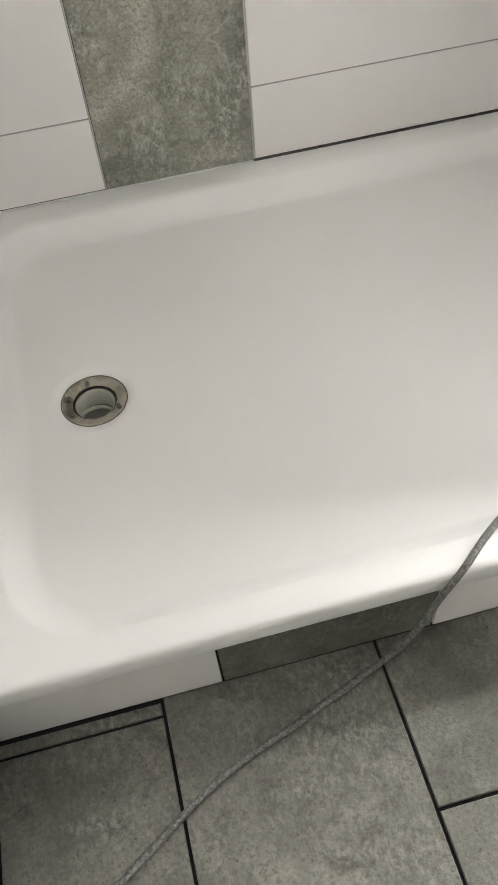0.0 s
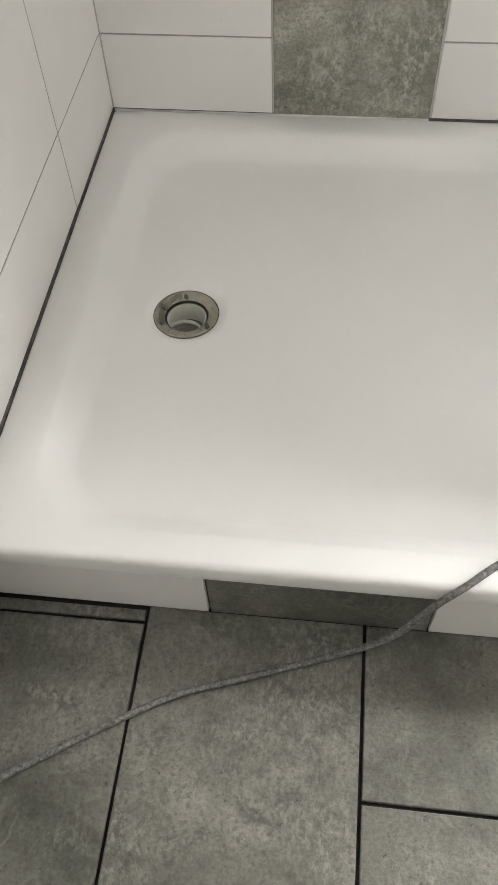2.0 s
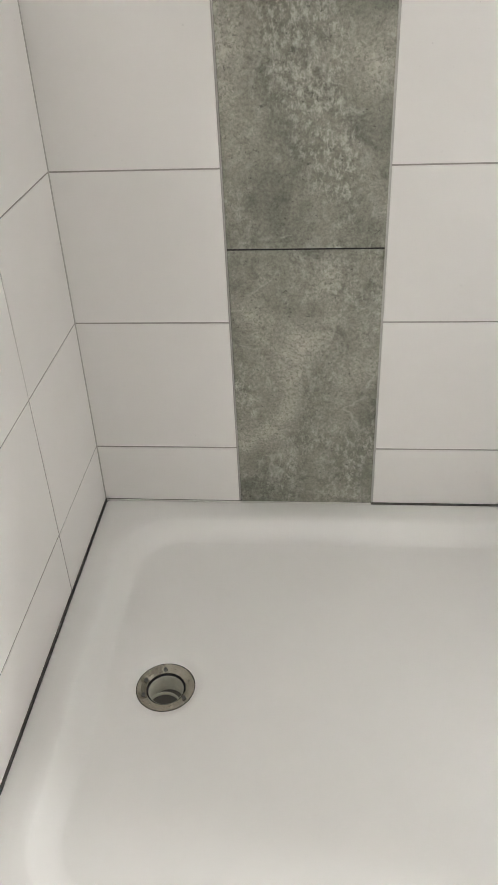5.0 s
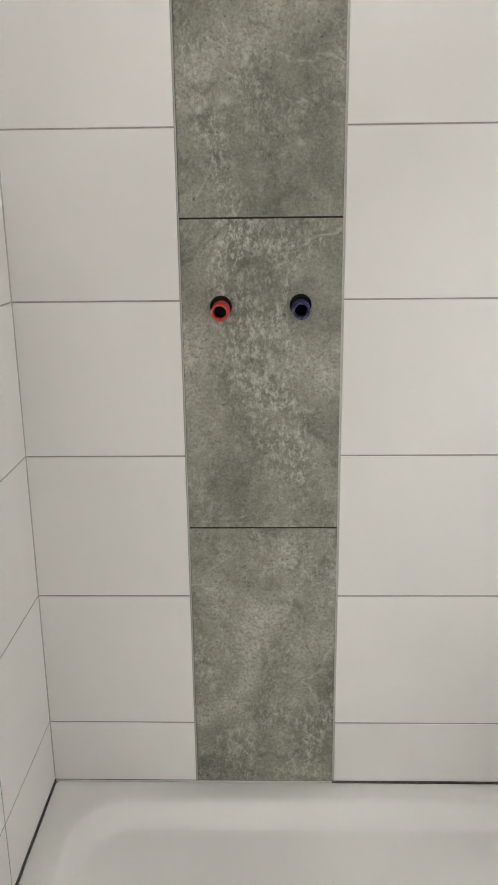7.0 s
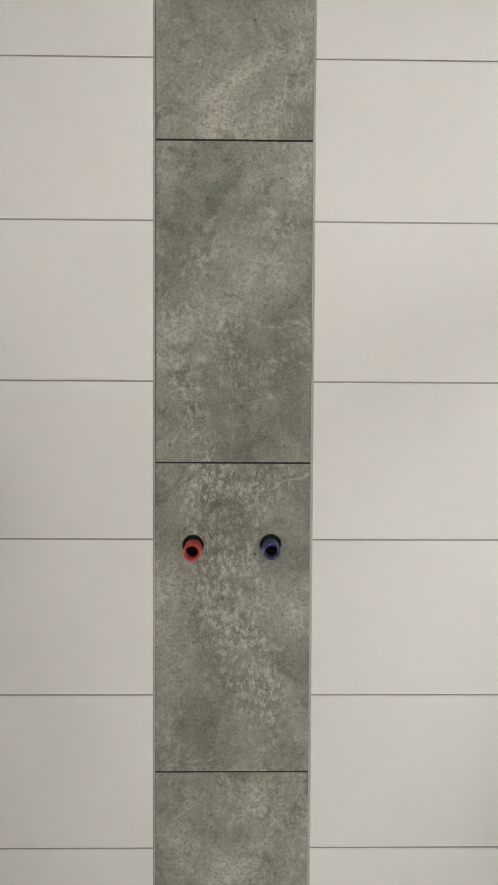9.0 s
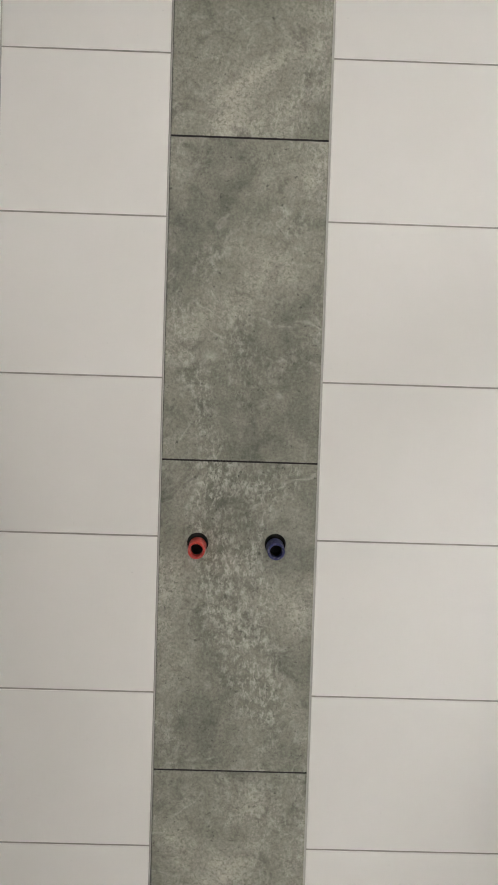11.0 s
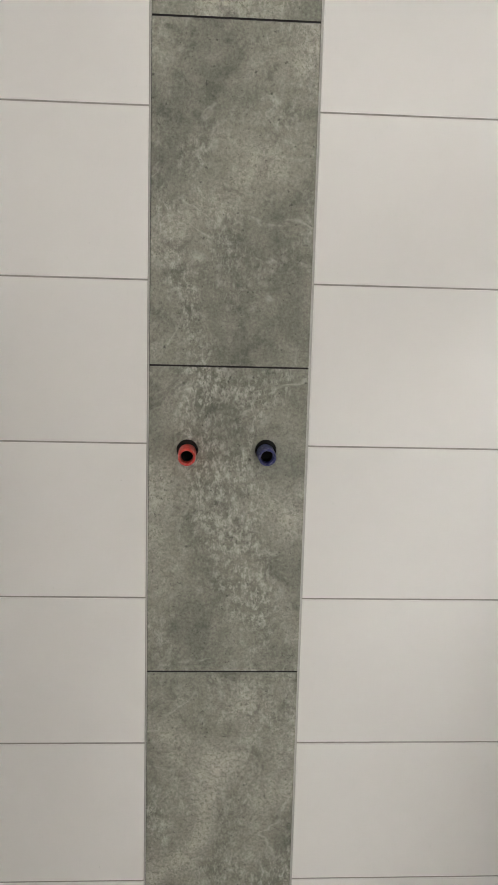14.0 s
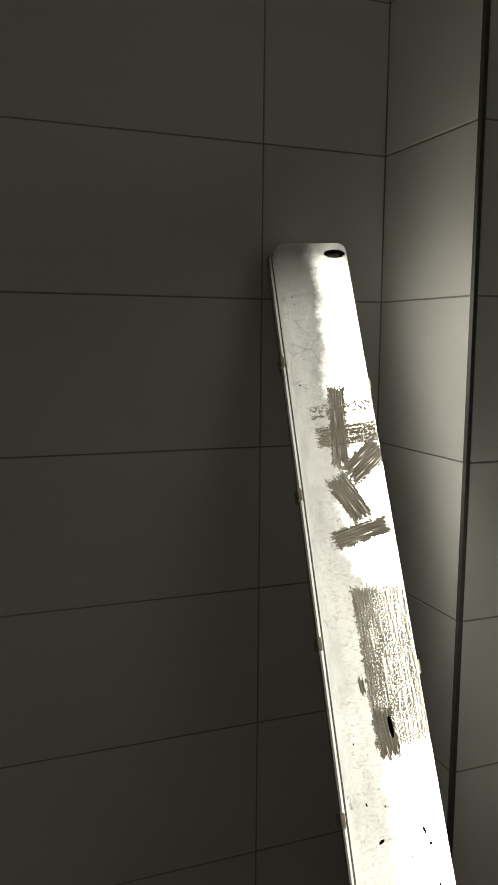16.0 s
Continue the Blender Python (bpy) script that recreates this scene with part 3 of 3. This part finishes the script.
    bm2.matrix_basis = pose(0.040, -0.0265, 0.0015, 0, 0, 6)
    bm, _ = revolve([(0.0, 0.0004), (0.0042, 0.0003), (0.0046, -0.001)], 20)
    s = part("burn_mark", bm, M_HOLE, lamp, "dark slit in the cover")
    s.matrix_basis = pose(0.0075, -0.881, 0.0005, 0, 0, 4) @ Matrix.Diagonal((0.8, 3.8, 1, 1))
    for u, v, sx, sy, r in ((-0.033, 1.036, 1.6, 0.7, 30), (0.034, 1.028, 0.6, 1.6, 20), (0.040, 1.046, 0.8, 0.6, 0), (-0.060, 0.30, 0.4, 0.6, 0),
                           (-0.048, 0.985, 0.4, 0.9, 10), (-0.020, 0.99, 0.5, 0.3, 40), (0.010, 1.06, 0.9, 0.35, 70), (-0.055, 0.90, 0.3, 0.5, 0),
                           (-0.052, 0.12, 0.35, 0.5, 0), (-0.050, 0.135, 0.3, 0.3, 0), (0.045, 1.10, 0.5, 0.9, 15), (0.030, 1.16, 0.7, 0.4, 0), (-0.03, 1.22, 0.5, 0.9, 60)):
        bm, _ = revolve([(0.0, 0.0006), (0.0030, 0.0005), (0.0036, -0.001)], 9)
        s = part("mortar_splash", bm, M_HOLE, lamp)
        s.matrix_basis = pose(u, -v, 0.0003, 0, 0, r) @ Matrix.Diagonal((sx, sy, 1, 1))
    return tagged(lamp, "lit batten luminaire with mortar-smeared white cover, leaning against the tiles", "work light")


batten_luminaire()


# ---- cable ----
def cable():
    pts = [(1.14, -0.80, 0.145), (1.05, -0.80, 0.128), (0.93, -0.82, 0.130), (0.80, -0.865, 0.150), (0.714, -0.914, 0.162), (0.677, -0.943, 0.1625), (0.640, -0.973, 0.160),
           (0.612, -0.984, 0.128), (0.585, -0.990, 0.070), (0.560, -0.996, 0.028), (0.530, -1.003, 0.009), (0.460, -1.026, 0.0065), (0.372, -1.057, 0.0065), (0.293, -1.087, 0.0065), (0.228, -1.121, 0.0065),
           (0.161, -1.163, 0.0065), (0.094, -1.208, 0.0065), (0.04, -1.25, 0.0065), (0.03, -1.36, 0.0065), (0.06, -1.6, 0.0065), (0.2, -1.9, 0.0065)]
    cu = bpy.data.curves.new("cable", "CURVE")
    cu.dimensions, cu.bevel_depth, cu.bevel_resolution, cu.resolution_u = "3D", 0.0047, 4, 10
    sp = cu.splines.new("NURBS")
    sp.points.add(len(pts) - 1)
    jig = random.Random(3)
    for k, (p, q) in enumerate(zip(sp.points, pts)):
        p.co = (q[0] + jig.uniform(-0.002, 0.002), q[1] + jig.uniform(-0.002, 0.002), q[2], 1)
        p.radius = jig.uniform(0.92, 1.08)
    sp.order_u, sp.use_endpoint_u = 3, True
    cu.materials.append(M_CABLE)
    return tagged(new("power_cable", cu), "dusty grey power cable trailing over the tray rim onto the floor", "cable")


cable()

# ---- tiles, each a piece of its own ----
tiled(wall_back, (0, 0, 0), (1, 0, 0), [(0, S0 - 0.001)], RIM + 0.0025, CEIL, M_WHITE)
tiled(wall_back, (0, 0, 0), (1, 0, 0), [(S1 + 0.001, VJ), (VJ, W)], RIM + 0.0025, CEIL, M_WHITE)
tiled(wall_left, (0, SKIRT - 0.6, 0), (0, 1, 0), [(0, 0.06), (0.06, 0.66), (0.66, -SKIRT + 0.6 - 0.304), (-SKIRT + 0.6 - 0.304, -SKIRT + 0.6)], RIM + 0.0025, CEIL, M_WHITE)
tiled(wall_pillar, (W, 0, 0), (0, -1, 0), [(0, RET - 0.002)], RIM + 0.0025, CEIL, M_WHITE)
tiled(wall_pillar, (W + 0.009, -RET, 0), (1, 0, 0), [(0, 0.59), (0.59, 1.19)], 0.003, CEIL, M_WHITE)
tiled(plinth, (0, SKIRT, 0), (1, 0, 0), [(0, S0 - 0.002), (S1 + 0.002, VJ), (VJ, W)], 0.001, 0.112, M_WHITE)
# stripe tile continued in the darkened copy, for the shade under the rim
tiled(plinth, (0, SKIRT, 0), (1, 0, 0), [(S0 - 0.002, S1 + 0.002)], 0.001, 0.112, M_GREY_SHADED)

# grey stripe; the tile with the pipe holes is pierced
GREY_CUTS = (0.758, 1.358, 1.9655)
tiled(wall_back, (0, 0.0006, 0), (1, 0, 0), [(S0 + 0.0005, S1 - 0.0005)], RIM + 0.001, CEIL, M_GREY, cuts_at=GREY_CUTS, skip=((S0 + 0.0005, 1),))


def pierced_tile():
    x0, x1, z0, z1 = S0 + 0.002, S1 - 0.002, GREY_CUTS[0] + G / 2, GREY_CUTS[1] - G / 2
    bm = bmesh.new()
    loops = [[(x0, z0), (x1, z0), (x1, z1), (x0, z1)]]
    for x, z, _, _ in PIPES:
        loops.append([(x + 0.0205 * math.cos(a), z + 0.0065 + 0.0205 * math.sin(a)) for a in (2 * math.pi * k / 28 for k in range(28))])
    edges = []
    for pts in loops:
        vs = [bm.verts.new((x - x0, z - z0, 0)) for x, z in pts]
        edges += [bm.edges.new((a, b)) for a, b in zip(vs, vs[1:] + vs[:1])]
    bmesh.ops.triangle_fill(bm, use_beauty=True, use_dissolve=False, edges=edges)
    out = bmesh.ops.extrude_edge_only(bm, edges=edges)
    for v in out["geom"]:
        if isinstance(v, bmesh.types.BMVert):
            v.co.z -= 0.007
    bmesh.ops.recalc_face_normals(bm, faces=bm.faces)
    ob = part("tile", bm, M_GREY, wall_back)
    ob.matrix_basis = facing(Vector((x0, 0.0006, z0)), (1, 0, 0), (0, 0, 1))


pierced_tile()
for cut in GREY_CUTS:
    part("open_joint", boxes(((S0 + 0.002, 0.0011, cut - 0.0017), (S1 - 0.002, 0.0085, cut + 0.0017))), M_DARKJOINT, wall_back)

# floor: columns of tiles with staggered cross joints
FJ = 0.0048
COL = 0.3065
for c in range(-1, 9):
    x0 = 0.228 + COL * c
    start = (-0.99, -0.80, -1.195)[(c + 1) % 3]
    cuts = [start + 0.604 * k for k in range(-4, 3)]
    for y0, y1 in zip(cuts, cuts[1:]):
        y0, y1 = max(y0, BACK), min(y1, (SKIRT - 0.003 if c < 0 else SKIRT + 0.003) if x0 < W else -RET - 0.002)
        a, b = max(x0 + FJ / 2, 0.0), min(x0 + COL - FJ / 2, EAST)
        if y1 - y0 < 0.012 or b - a < 0.02:
            continue
        lay(floor, pose(a, y0 + FJ / 2, 0), b - a, y1 - y0 - FJ, M_GREY_SHADED, 0.008, 0.0015)
